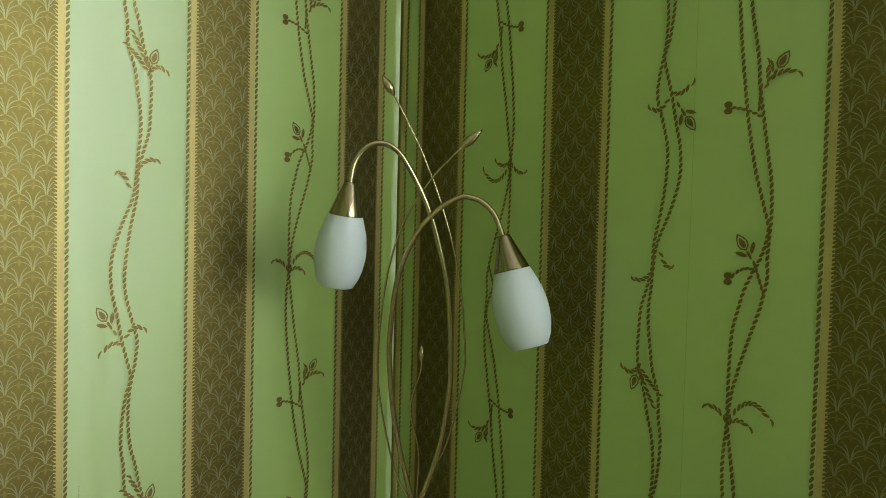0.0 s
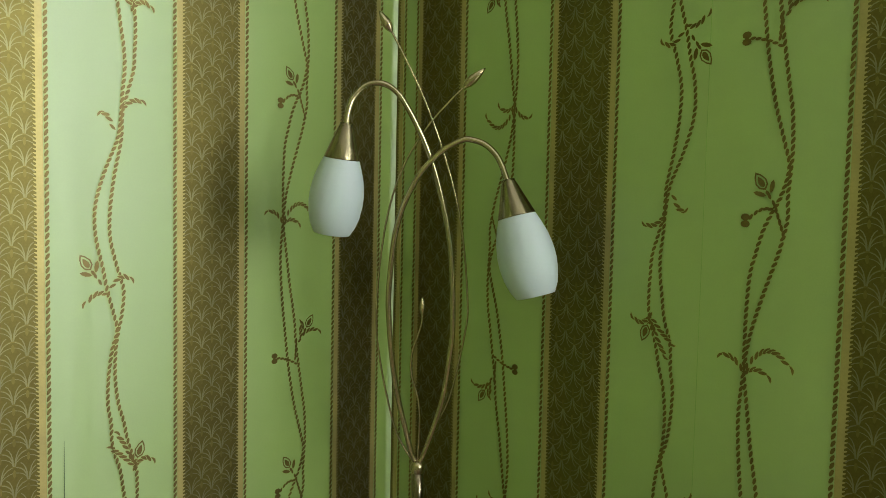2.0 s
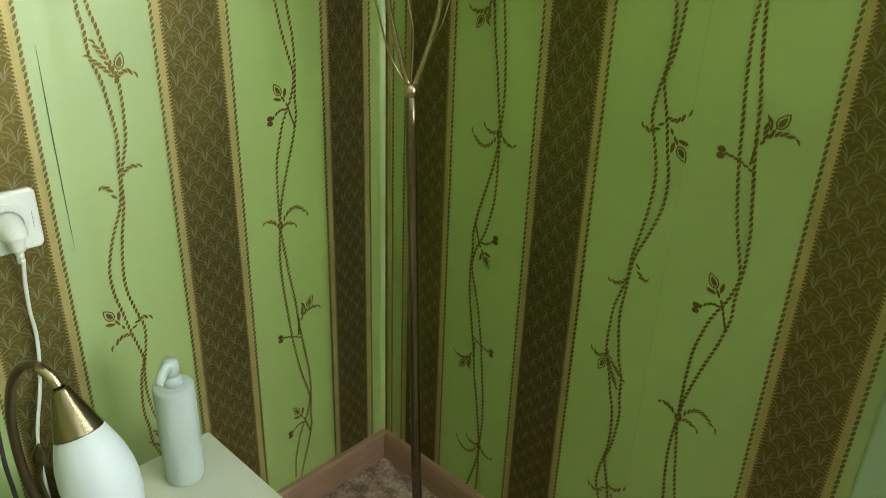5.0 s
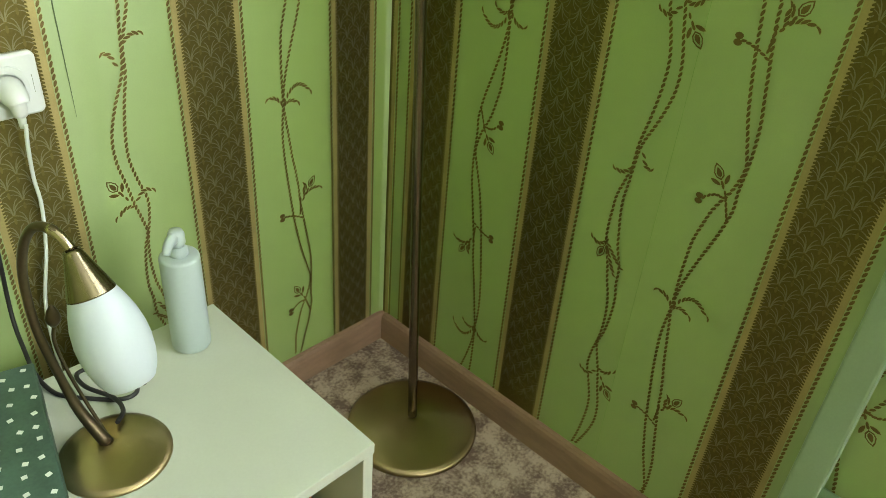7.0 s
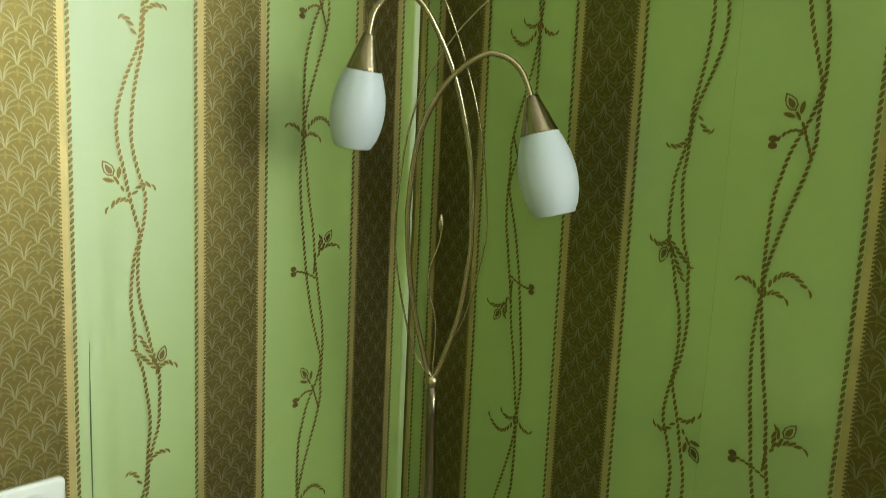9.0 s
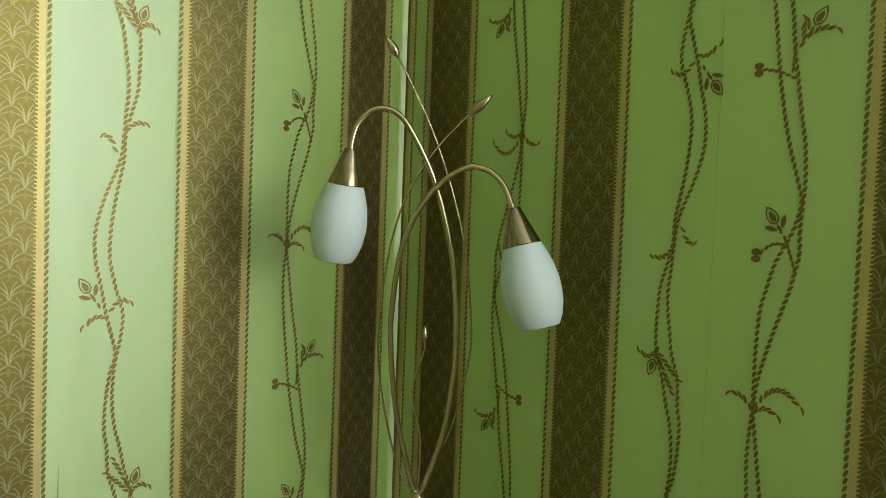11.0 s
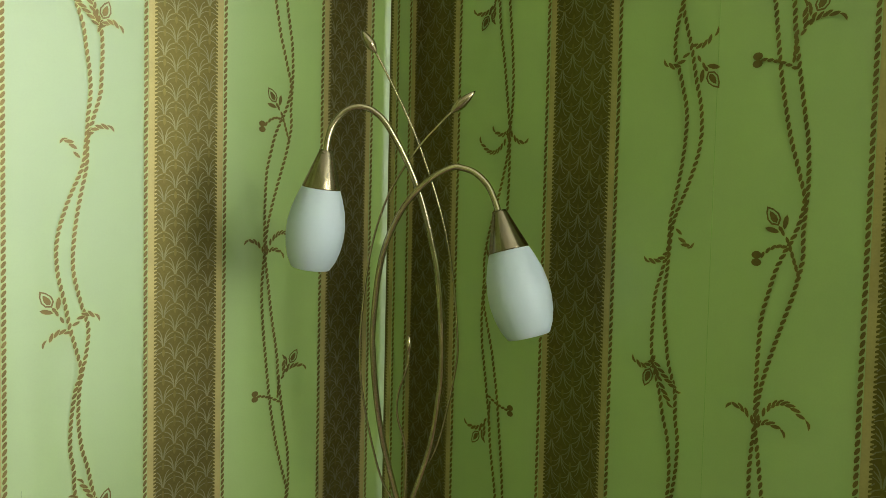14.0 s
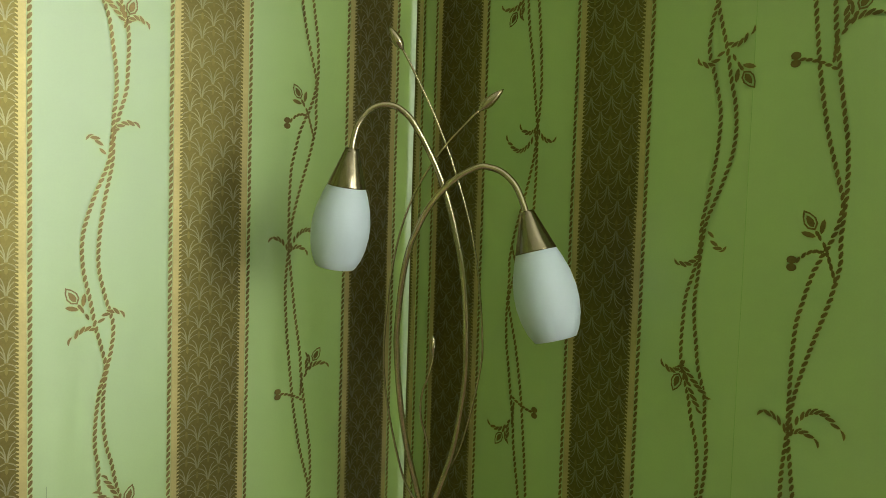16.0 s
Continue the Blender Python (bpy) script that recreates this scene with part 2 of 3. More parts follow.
window("window_1", OPEN_E, EAST_SIDE)
window("window_2", OPEN_S, SOUTH_SIDE)


def skirting(name, length, m):
    """Skirting with a rounded top edge, along x from 0."""
    prof = [(0, 0), (0.014, 0), (0.014, 0.052), (0.012, 0.062), (0.008, 0.068), (0, 0.070)]
    bm = bmesh.new()
    rows = [[bm.verts.new((x, -d, z)) for d, z in prof] for x in (0, length)]
    for k in range(len(prof)):
        j = (k + 1) % len(prof)
        bm.faces.new((rows[0][k], rows[0][j], rows[1][j], rows[1][k]))
    bm.faces.new(rows[0])
    bm.faces.new(rows[1][::-1])
    ob = part(name, bm, skirt_mat, m=m)
    return tagged(ob, "brown skirting board with a rounded top", "skirting board", kind="structure")


skirting("baseboard_north", -ROOM_X, pose(ROOM_X, 0, 0))
skirting("baseboard_east", -ROOM_Y - 0.014, pose(0, -0.014, 0, 0, 0, -90))
skirting("baseboard_west", -ROOM_Y - 0.014, pose(ROOM_X, ROOM_Y, 0, 0, 0, 90))

# ---- the printed wallpaper: x to the right along the wall, y up, z out of it ----
EAST = Matrix(((0, 0, -1, 0), (-1, 0, 0, 0), (0, 1, 0, 0), (0, 0, 0, 1)))
NORTH = Matrix(((1, 0, 0, 0), (0, 0, -1, 0), (0, 1, 0, 0), (0, 0, 0, 1)))
LOW, HIGH = 0.068, ROOM_Z
REPEAT = 0.632


def poly(bm, pts, h):
    bm.faces.new([bm.verts.new((x, y, h)) for x, y in pts])


def leaf(bm, x, y, angle, length, width, h=0.0011, bend=0.0, edged=True, rise=0.0004):
    """A pointed leaf centred at x, y; angle in degrees from upright, to the left."""
    c, s = math.cos(radians(angle)), math.sin(radians(angle))
    out, rim = [], []
    for t, w in ((-0.5, 0), (-0.3, 0.36), (0, 0.5), (0.3, 0.38), (0.5, 0), (0.3, -0.38), (0, -0.5), (-0.3, -0.36)):
        px, py = w * width + bend * (0.25 - t * t) * length, t * length
        out.append((x + px * c - py * s, y + px * s + py * c))
        px, py = px + (0.0006 if w > 0 else -0.0006 if w < 0 else 0), py + 0.0016 * t
        rim.append((x + px * c - py * s, y + px * s + py * c))
    poly(bm, out, h)
    if edged:
        poly(bm, rim, h - rise)
        bm.faces.ensure_lookup_table()
        bm.faces[-1].material_index = 1


def rope_mesh(high=HIGH):
    bm = bmesh.new()
    y = LOW + 0.006
    while y < high - 0.006:
        leaf(bm, 0, y, -26 + random.uniform(-3, 3), 0.0100, 0.0043)
        y += 0.0087
    return mesh_of(bm, "rope_border")


def comb_mesh(high=HIGH):
    """The toothed edge of a gold band, teeth to the right."""
    bm = bmesh.new()
    y = LOW + 0.003
    while y < high - 0.006:
        poly(bm, ((0, y), (0.0036, y + 0.0022), (0.0036, y + 0.0032), (0, y + 0.0030)), 0.0012)
        y += 0.0052
    return mesh_of(bm, "band_teeth")


def ribbon(bm, pts, width, h):
    """A thin line of that width along pts, tapering to its end."""
    P = [Vector(p) for p in pts]
    prev = None
    for i, p in enumerate(P):
        d = (P[min(i + 1, len(P) - 1)] - P[max(i - 1, 0)]).normalized()
        w = width * (1.0 - 0.35 * i / (len(P) - 1))
        n = Vector((-d.y, d.x)) * w / 2
        pair = [bm.verts.new((*(p + n), h)), bm.verts.new((*(p - n), h))]
        if prev:
            bm.faces.new((prev[0], prev[1], pair[1], pair[0]))
        prev = pair


BAND = 0.098
FAN_W, FAN_H = BAND / 3, 0.0396


def fan_mesh(high=HIGH):
    """Staggered arches, each with an almond under its top and a fountain of ribs at its foot."""
    bm = bmesh.new()
    for r in range(int((high - LOW) / (FAN_H / 2)) - 1):
        top = LOW + FAN_H + r * FAN_H / 2
        if top > high - 0.004:
            break
        for k in range(3 if r % 2 == 0 else 4):
            x0 = (k + 0.5) * FAN_W if r % 2 == 0 else k * FAN_W
            for side in (-1, 1):
                lift = 0.00003 if side > 0 else 0.0
                arch = [(x0 + side * FAN_W / 2 * math.sin(a), top - FAN_H / 2 * (1 - math.cos(a)) * 1.06) for a in (0.06, 0.25, 0.45, 0.62, 0.8, 0.95, 1.1, 1.35, 1.55)]
                lines = [(arch, 0.0019, 0, 0.0004 + lift)]
                for n, (reach, rise, w) in enumerate(((0.45, 0.30, 0.0012), (0.40, 0.47, 0.0016), (0.25, 0.60, 0.0016))):
                    rib = [(x0 + side * (0.0009 + FAN_W * reach * (1 - math.cos(a)) / 0.83), top - FAN_H * 0.98 + FAN_H * rise * math.sin(a) / 0.985) for a in (0, 0.4, 0.75, 1.05, 1.4)]
                    lines.append((rib, w, 1, 0.0005 + 0.00006 * n + lift))
                for pts, w, index, h in lines:
                    pts = [q for q in pts if 0.0042 < q[0] < BAND - 0.0042]
                    if len(pts) > 1:
                        n0 = len(bm.faces)
                        ribbon(bm, pts, w, h)
                        bm.faces.ensure_lookup_table()
                        for face in bm.faces[n0:]:
                            face.material_index = index
            if 0.0075 < x0 < BAND - 0.0075:
                leaf(bm, x0, top - 0.0085, 0, 0.0110, 0.0042, 0.0008, edged=False)
    return mesh_of(bm, "fan_relief")


def slab_mesh(width, name, h, high):
    bm = bmesh.new()
    box(bm, (0, LOW, 0), (width, high, h))
    return mesh_of(bm, name)


def paper_set(high):
    """The meshes of one stripe, from the skirting to that height."""
    out = {"rope": rope_mesh(high), "teeth": comb_mesh(high), "fans": fan_mesh(high), "brown": slab_mesh(BAND, "brown_stripe", 0.0006, high), "gold": slab_mesh(0.0085, "gold_stripe", 0.0008, high)}
    for key, mats in (("rope", (ink, inkline)), ("teeth", (gold,)), ("fans", (fan_ink, rib_ink)), ("brown", (band,)), ("gold", (gold,))):
        for mat in mats:
            out[key].materials.append(mat)
    return out


UNDER = WIN_E[2] - 0.04
FULL, SHORT = paper_set(HIGH), paper_set(UNDER)


def rope(parent, base, s, kit=FULL):
    return part("rope_border", kit["rope"], None, parent, "dark bronze rope print", m=base @ pose(s, 0, 0))


def gold_edge(parent, base, s, side, kit=FULL):
    """A gold band with teeth on the side of the brown stripe (side 1: to the right)."""
    g = part("gold_stripe", kit["gold"], None, parent, "pale gold stripe", m=base @ pose(s if side > 0 else s - 0.0085, 0, 0))
    part("band_teeth", kit["teeth"], None, g, m=pose(0.0085, 0, 0) if side > 0 else pose(0, 0, 0) @ Matrix.Diagonal((-1, 1, 1, 1)))


def stripe(parent, base, s, flip=False, kit=FULL):
    """Rope, gold, brown band with fans, gold, rope; s: the left-hand rope. 0.116 wide in all."""
    rope(parent, base, s, kit)
    gold_edge(parent, base, s + 0.0035, 1, kit)
    b = part("brown_stripe", kit["brown"], None, parent, "dark brown stripe with a fan relief", m=base @ pose(s + 0.009, 0, 0))
    part("fan_relief", kit["fans"], None, b, m=pose(BAND, LOW + HIGH, 0.0006, 0, 0, 180) if flip else pose(0, 0, 0.0006))
    gold_edge(parent, base, s + 0.1125, -1, kit)
    rope(parent, base, s + 0.116, kit)


# Two vine designs: height above the knot, then how far the two strands lie to its right.
VINE_A = ((-0.140, -0.002, 0.000), (-0.165, -0.007, 0.005), (-0.196, -0.009, 0.013), (-0.232, 0.001, 0.020), (-0.270, 0.009, 0.028), (-0.310, 0.008, 0.028),
          (-0.354, 0.002, 0.016), (-0.400, -0.007, -0.002), (-0.436, -0.009, -0.007), (-0.464, -0.016, -0.009), (-0.493, -0.024, -0.012), (-0.521, -0.026, -0.011),
          (-0.550, -0.027, -0.007), (-0.578, -0.025, -0.003), (-0.612, -0.015, 0.007), (-0.646, -0.008, 0.009), (-0.672, -0.001, 0.013), (-0.708, 0.003, 0.012), (-0.746, 0.002, 0.007))
VINE_B = ((0.000, 0.000, 0.001), (0.035, 0.000, 0.004), (0.067, 0.000, 0.011), (0.099, 0.001, 0.020), (0.125, 0.003, 0.028), (0.151, 0.009, 0.036), (0.177, 0.016, 0.042),
          (0.196, 0.024, 0.045), (0.221, 0.036, 0.044), (0.254, 0.044, 0.046), (0.282, 0.038, 0.047), (0.320, 0.0275, 0.045), (0.345, 0.022, 0.041), (0.396, 0.013, 0.033),
          (0.440, 0.0075, 0.0265), (0.466, 0.0045, 0.0245), (0.497, 0.001, 0.020), (0.531, -0.002, 0.014), (0.568, -0.004, 0.009), (0.598, -0.003, 0.005))
# Twigs: kind, start right and up, end right and up, bulge upwards.
TWIGS_A = (("twig", 0.014, 0.442, 0.046, 0.459, -0.009), ("twig", 0.008, 0.434, -0.023, 0.428, -0.012), ("flower", 0.020, 0.428, 0.041, 0.398, 0.0),
           ("twig", 0.003, 0.222, 0.022, 0.203, -0.010), ("twig", -0.009, 0.192, -0.040, 0.183, -0.008),
           ("flower", -0.022, 0.060, -0.031, 0.032, 0.0), ("twig", -0.024, 0.055, -0.053, 0.056, -0.010), ("twig", -0.020, 0.052, 0.013, 0.020, -0.003), ("twig", -0.016, 0.036, 0.003, 0.001, -0.003))
TWIGS_B = (("frond", 0.002, 0.004, 0.060, 0.006, 0.026), ("twig", 0.003, 0.000, 0.034, -0.008, 0.009), ("twig", -0.001, 0.002, -0.033, 0.014, 0.009),
           ("flower", 0.030, 0.208, 0.011, 0.238, 0.0), ("balls", 0.026, 0.204, -0.003, 0.190, 0.006), ("thin", 0.030, 0.206, 0.042, 0.170, 0.0),
           ("flower", 0.032, 0.434, 0.054, 0.468, 0.0), ("twig", 0.041, 0.447, 0.078, 0.445, 0.008), ("twig", 0.037, 0.443, 0.035, 0.471, 0.0),
           ("balls", 0.030, 0.399, -0.011, 0.414, 0.003), ("thin", 0.028, 0.440, 0.026, 0.406, 0.0))


def flower(bm, x, y, angle):
    """A bud in outline with a core and two side leaves, pointing along angle (from upright, to the left)."""
    c, s = math.cos(radians(angle)), math.sin(radians(angle))

    def turn(px, py):
        return x + px * c - py * s, y + px * s + py * c

    shape = [(0, -0.012), (0.0062, -0.007), (0.0075, 0.0), (0.0045, 0.008), (0, 0.0135), (-0.0045, 0.008), (-0.0075, 0.0), (-0.0062, -0.007)]
    outer = [bm.verts.new((*turn(*p), 0.0011)) for p in shape]
    inner = [bm.verts.new((*turn(px * 0.76, py * 0.78), 0.0011)) for px, py in shape]
    for k in range(8):
        j = (k + 1) % 8
        bm.faces.new((outer[k], outer[j], inner[j], inner[k]))
    poly(bm, [turn(px * 0.5, py * 0.6 - 0.001) for px, py in shape], 0.0011)
    for side in (-1, 1):
        leaf(bm, *turn(side * 0.0085, -0.0125), angle - side * 42, 0.0165, 0.0058)
    leaf(bm, *turn(0, -0.0165), angle, 0.008, 0.0042)


def twig(bm, kind, x0, y0, x1, y1, bulge):
    a, b = Vector((x0, y0)), Vector((x1, y1))
    d = b - a
    if kind == "flower":
        angle = math.degrees(math.atan2(-d.x, d.y))
        flower(bm, *b, angle)
        for t in (0.12, 0.42):
            p = a + d * t
            leaf(bm, *p, angle - 10, 0.009, 0.0038)
        return
    reach = math.sqrt(d.length_squared + (2.2 * bulge) ** 2)
    n = max(3, round(reach / (0.0080 if kind in ("twig", "frond") else 0.0070)))
    for k in range(n):
        t = (k + 0.35) / n
        p = a + d * t + Vector((0, 4 * bulge * t * (1 - t)))
        q = d + Vector((0, 4 * bulge * (1 - 2 * t)))
        angle = math.degrees(math.atan2(-q.x, q.y))
        if kind == "balls":
            leaf(bm, *p, angle + 18, 0.0084, 0.0038)
        elif kind == "thin":
            leaf(bm, *p, angle - 12, 0.0092, 0.0038)
        elif k == n - 1:
            # the last leaflet hooks over
            turn = -1 if bulge * d.x > 0 else 1
            leaf(bm, *(p + q.normalized() * 0.0012), angle + turn * 14, 0.0120, 0.0032, bend=turn * 0.7)
        else:
            grow = 0.92 + 0.22 * math.sin(math.pi * t)
            leaf(bm, *p, angle + (29 if d.x > 0 else -29), 0.0112 * grow, 0.0040 * grow, 0.0011 + 0.0002 * k, rise=0.0001)
    if kind == "balls":
        side = 1 if d.x > 0 else -1
        for o in (0.0042, -0.0042):
            ring = [(b.x + side * 0.003 + 0.0058 * math.cos(w) , b.y + o + 0.0045 * math.sin(w)) for w in (k * math.pi / 5 for k in range(10))]
            poly(bm, ring, 0.0011)


def vine_mesh(name, knots, twigs, turned_over, knot_z, high=HIGH):
    """One whole vine from floor to ceiling. turned_over: the roll hangs upside down."""
    bm = bmesh.new()
    sgn = -1 if turned_over else 1
    first = math.floor((LOW - knot_z) / REPEAT) - 2
    last = math.ceil((high - knot_z) / REPEAT) + 2
    rows = sorted(knots)
    for strand in (1, 2):
        line = []
        for k in range(first, last + 1):
            line += [(r[strand], r[0] + k * REPEAT, 0) for r in rows]
        path, carry = spline(line, 8), 0.0
        for p, q in zip(path, path[1:]):
            d = q - p
            carry += d.length
            while carry >= 0.0084:
                carry -= 0.0084
                o = q - d.normalized() * carry
                x, y = sgn * o.x, knot_z + sgn * o.y
                if LOW + 0.006 < y < high - 0.006:
                    leaf(bm, x, y, math.degrees(math.atan2(-d.x, d.y)) - 26 + random.uniform(-4, 4), 0.0097, 0.0042, 0.0010 if strand == 1 else 0.0012)
    for k in range(first, last + 1):
        for kind, x0, y0, x1, y1, bulge in twigs:
            one = bmesh.new()
            twig(one, kind, x0, y0 + k * REPEAT, x1, y1 + k * REPEAT, bulge)
            for v in one.verts:
                v.co.x, v.co.y = sgn * v.co.x, knot_z + sgn * v.co.y
            ys = [v.co.y for v in one.verts]
            if min(ys) > LOW + 0.002 and max(ys) < high - 0.002:
                keep = {v: bm.verts.new(v.co) for v in one.verts}
                for face in one.faces:
                    bm.faces.new([keep[v] for v in face.verts]).material_index = face.material_index
            one.free()
    me = mesh_of(bm, name)
    me.materials.append(ink)
    me.materials.append(inkline)
    return me


def vine(parent, base, s, me):
    part("vine_print", me, None, parent, "bronze print of two twisted vine strands", m=base @ pose(s, 0, 0))


# the east wall
for s in (0.0554, 0.3427, 0.7605):
    stripe(wall_east, EAST, s, s < 0.5)
stripe(wall_east, EAST, 1.048, False, SHORT)
part("brown_sliver", boxed((0.0005, LOW, 0), (0.0105, HIGH, 0.0006)), band, wall_east, m=EAST)
gold_edge(wall_east, EAST, 0.0200, -1)
rope(wall_east, EAST, 0.0250)
vine(wall_east, EAST, 0.2765, vine_mesh("vine_print", VINE_B, TWIGS_B, True, 1.453))
vine(wall_east, EAST, 0.5455, vine_mesh("vine_print", VINE_A, TWIGS_A, False, 1.097))
vine(wall_east, EAST, 0.6525, vine_mesh("vine_print", VINE_B, TWIGS_B, False, 1.097))
vine(wall_east, EAST, 0.975, vine_mesh("vine_print", VINE_B, TWIGS_B, True, 1.30, UNDER))
# the north wall
for s in (-0.4245, -0.712, -1.13, -1.42):
    stripe(wall_north, NORTH, s)
rope(wall_north, NORTH, -0.139)
gold_edge(wall_north, NORTH, -0.1355, 1)
NARROW = boxed((0, LOW, 0), (0.084, HIGH, 0.0006))
nb = part("brown_stripe", NARROW, band, wall_north, "dark brown stripe with a fan relief", m=NORTH @ pose(-0.130, 0, 0))
part("fan_relief", FULL["fans"], None, nb, m=pose(0, 0, 0.0006) @ Matrix.Diagonal((0.084 / BAND, 1, 1, 1)))
gold_edge(wall_north, NORTH, -0.0405, -1)
rope(wall_north, NORTH, -0.037)
vine(wall_north, NORTH, -0.2415, vine_mesh("vine_print", VINE_B, TWIGS_B, False, 1.263))
vine(wall_north, NORTH, -0.508, vine_mesh("vine_print", VINE_A, TWIGS_A, True, 1.610))
# the paper is not pressed home into the corner
def corner_fold():
    bm = bmesh.new()
    curve = [(-0.0130, -0.0002), (-0.0105, -0.0005), (-0.0080, -0.0011), (-0.0055, -0.0019), (-0.0030, -0.0028), (-0.0004, -0.0037)]
    cols = [[bm.verts.new((x, y, LOW + (HIGH - LOW) * j / 12)) for j in range(13)] for x, y in curve]
    for a, b in zip(cols, cols[1:]):
        for j in range(12):
            bm.faces.new((a[j], b[j], b[j + 1], a[j + 1]))
    return bm


part("paper_fold", corner_fold(), paper, wall_north, "green paper bridging the corner", True)
# lifted paper edge beside the socket, and the butt joint in the wide green strip
part("paper_gap", tube([(-0.578, -0.0012, 0.98), (-0.5785, -0.0014, 0.85), (-0.578, -0.0012, 0.70)], lambda t: 0.0002 + 0.0007 * math.sin(math.pi * t), 5, 8), seam_dark, wall_north, "dark open joint in the paper")
part("paper_joint", boxed((0.5912, LOW, 0), (0.5918, HIGH, 0.0003)), joint_paper, wall_east, "fine joint between two rolls", m=EAST)



def bulge_mesh(x0, x1, height):
    """A long soft blister in the paper, flat at both sides."""
    bm = bmesh.new()
    rows = []
    for j in range(31):
        y = LOW + (HIGH - LOW) * j / 30
        h = height * (0.75 + 0.25 * math.sin(2.1 * y + 0.6) + 0.12 * math.sin(7.3 * y))
        rows.append([bm.verts.new((x0 + (x1 - x0) * i / 16, y, 0.0001 + h * math.sin(math.pi * i / 16) ** 2)) for i in range(17)])
    for a, b in zip(rows, rows[1:]):
        for i in range(16):
            bm.faces.new((a[i], a[i + 1], b[i + 1], b[i]))
    return bm


part("paper_blister", bulge_mesh(-0.592, -0.536, 0.0011), paper, wall_north, "soft blister along the paper edge", True, NORTH)

# ---- the floor lamp: right, ahead and up from its pole, as seen from the room ----
POLE = Vector((-0.149, -0.224, 0.899))
FOOT = Vector((-0.150, -0.262, 0.0))
RIGHT, AHEAD = Vector((0.6945, -0.7195, 0)), Vector((0.7195, 0.6945, 0))


def spot(r, d, z):
    return Vector((POLE.x, POLE.y, 0)) + r * RIGHT + d * AHEAD + Vector((0, 0, z))


def bud_mesh(length=0.036, width=0.0058):
    return turned([(0.0016, 0), (width * 0.55, length * 0.10), (width * 0.9, length * 0.26), (width, length * 0.42), (width * 0.75, length * 0.66), (width * 0.38, length * 0.86), (0, length)], 14)


def lamp_head(parent, top, tip, size=1.12):
    """Cone-shaped metal cap and barrel-shaped opal glass, hanging along top to tip."""
    at = along(top, tip) @ Matrix.Scale(size, 4)
    cap = part("cap", turned([(0, 0.004), (0.0052, 0.004), (0.0056, -0.004), (0.0085, -0.0045), (0.0090, -0.001), (0.0098, 0.001), (0.0235, 0.041), (0.0238, 0.0425), (0.0225, 0.0425), (0.008, 0.004)], 40),
               cap_bronze, parent, "brushed bronze cone cap", True, at)
    outer = [(0.0225, 0.040), (0.0280, 0.054), (0.0330, 0.070), (0.0358, 0.088), (0.0360, 0.102), (0.0340, 0.118), (0.0300, 0.132), (0.0245, 0.1425), (0.0238, 0.1432)]
    inner = [(r - 0.0025, z) for r, z in reversed(outer)]
    part("shade", turned(outer + inner, 48), opal, parent, "frosted white barrel glass shade", True, at)
    return cap


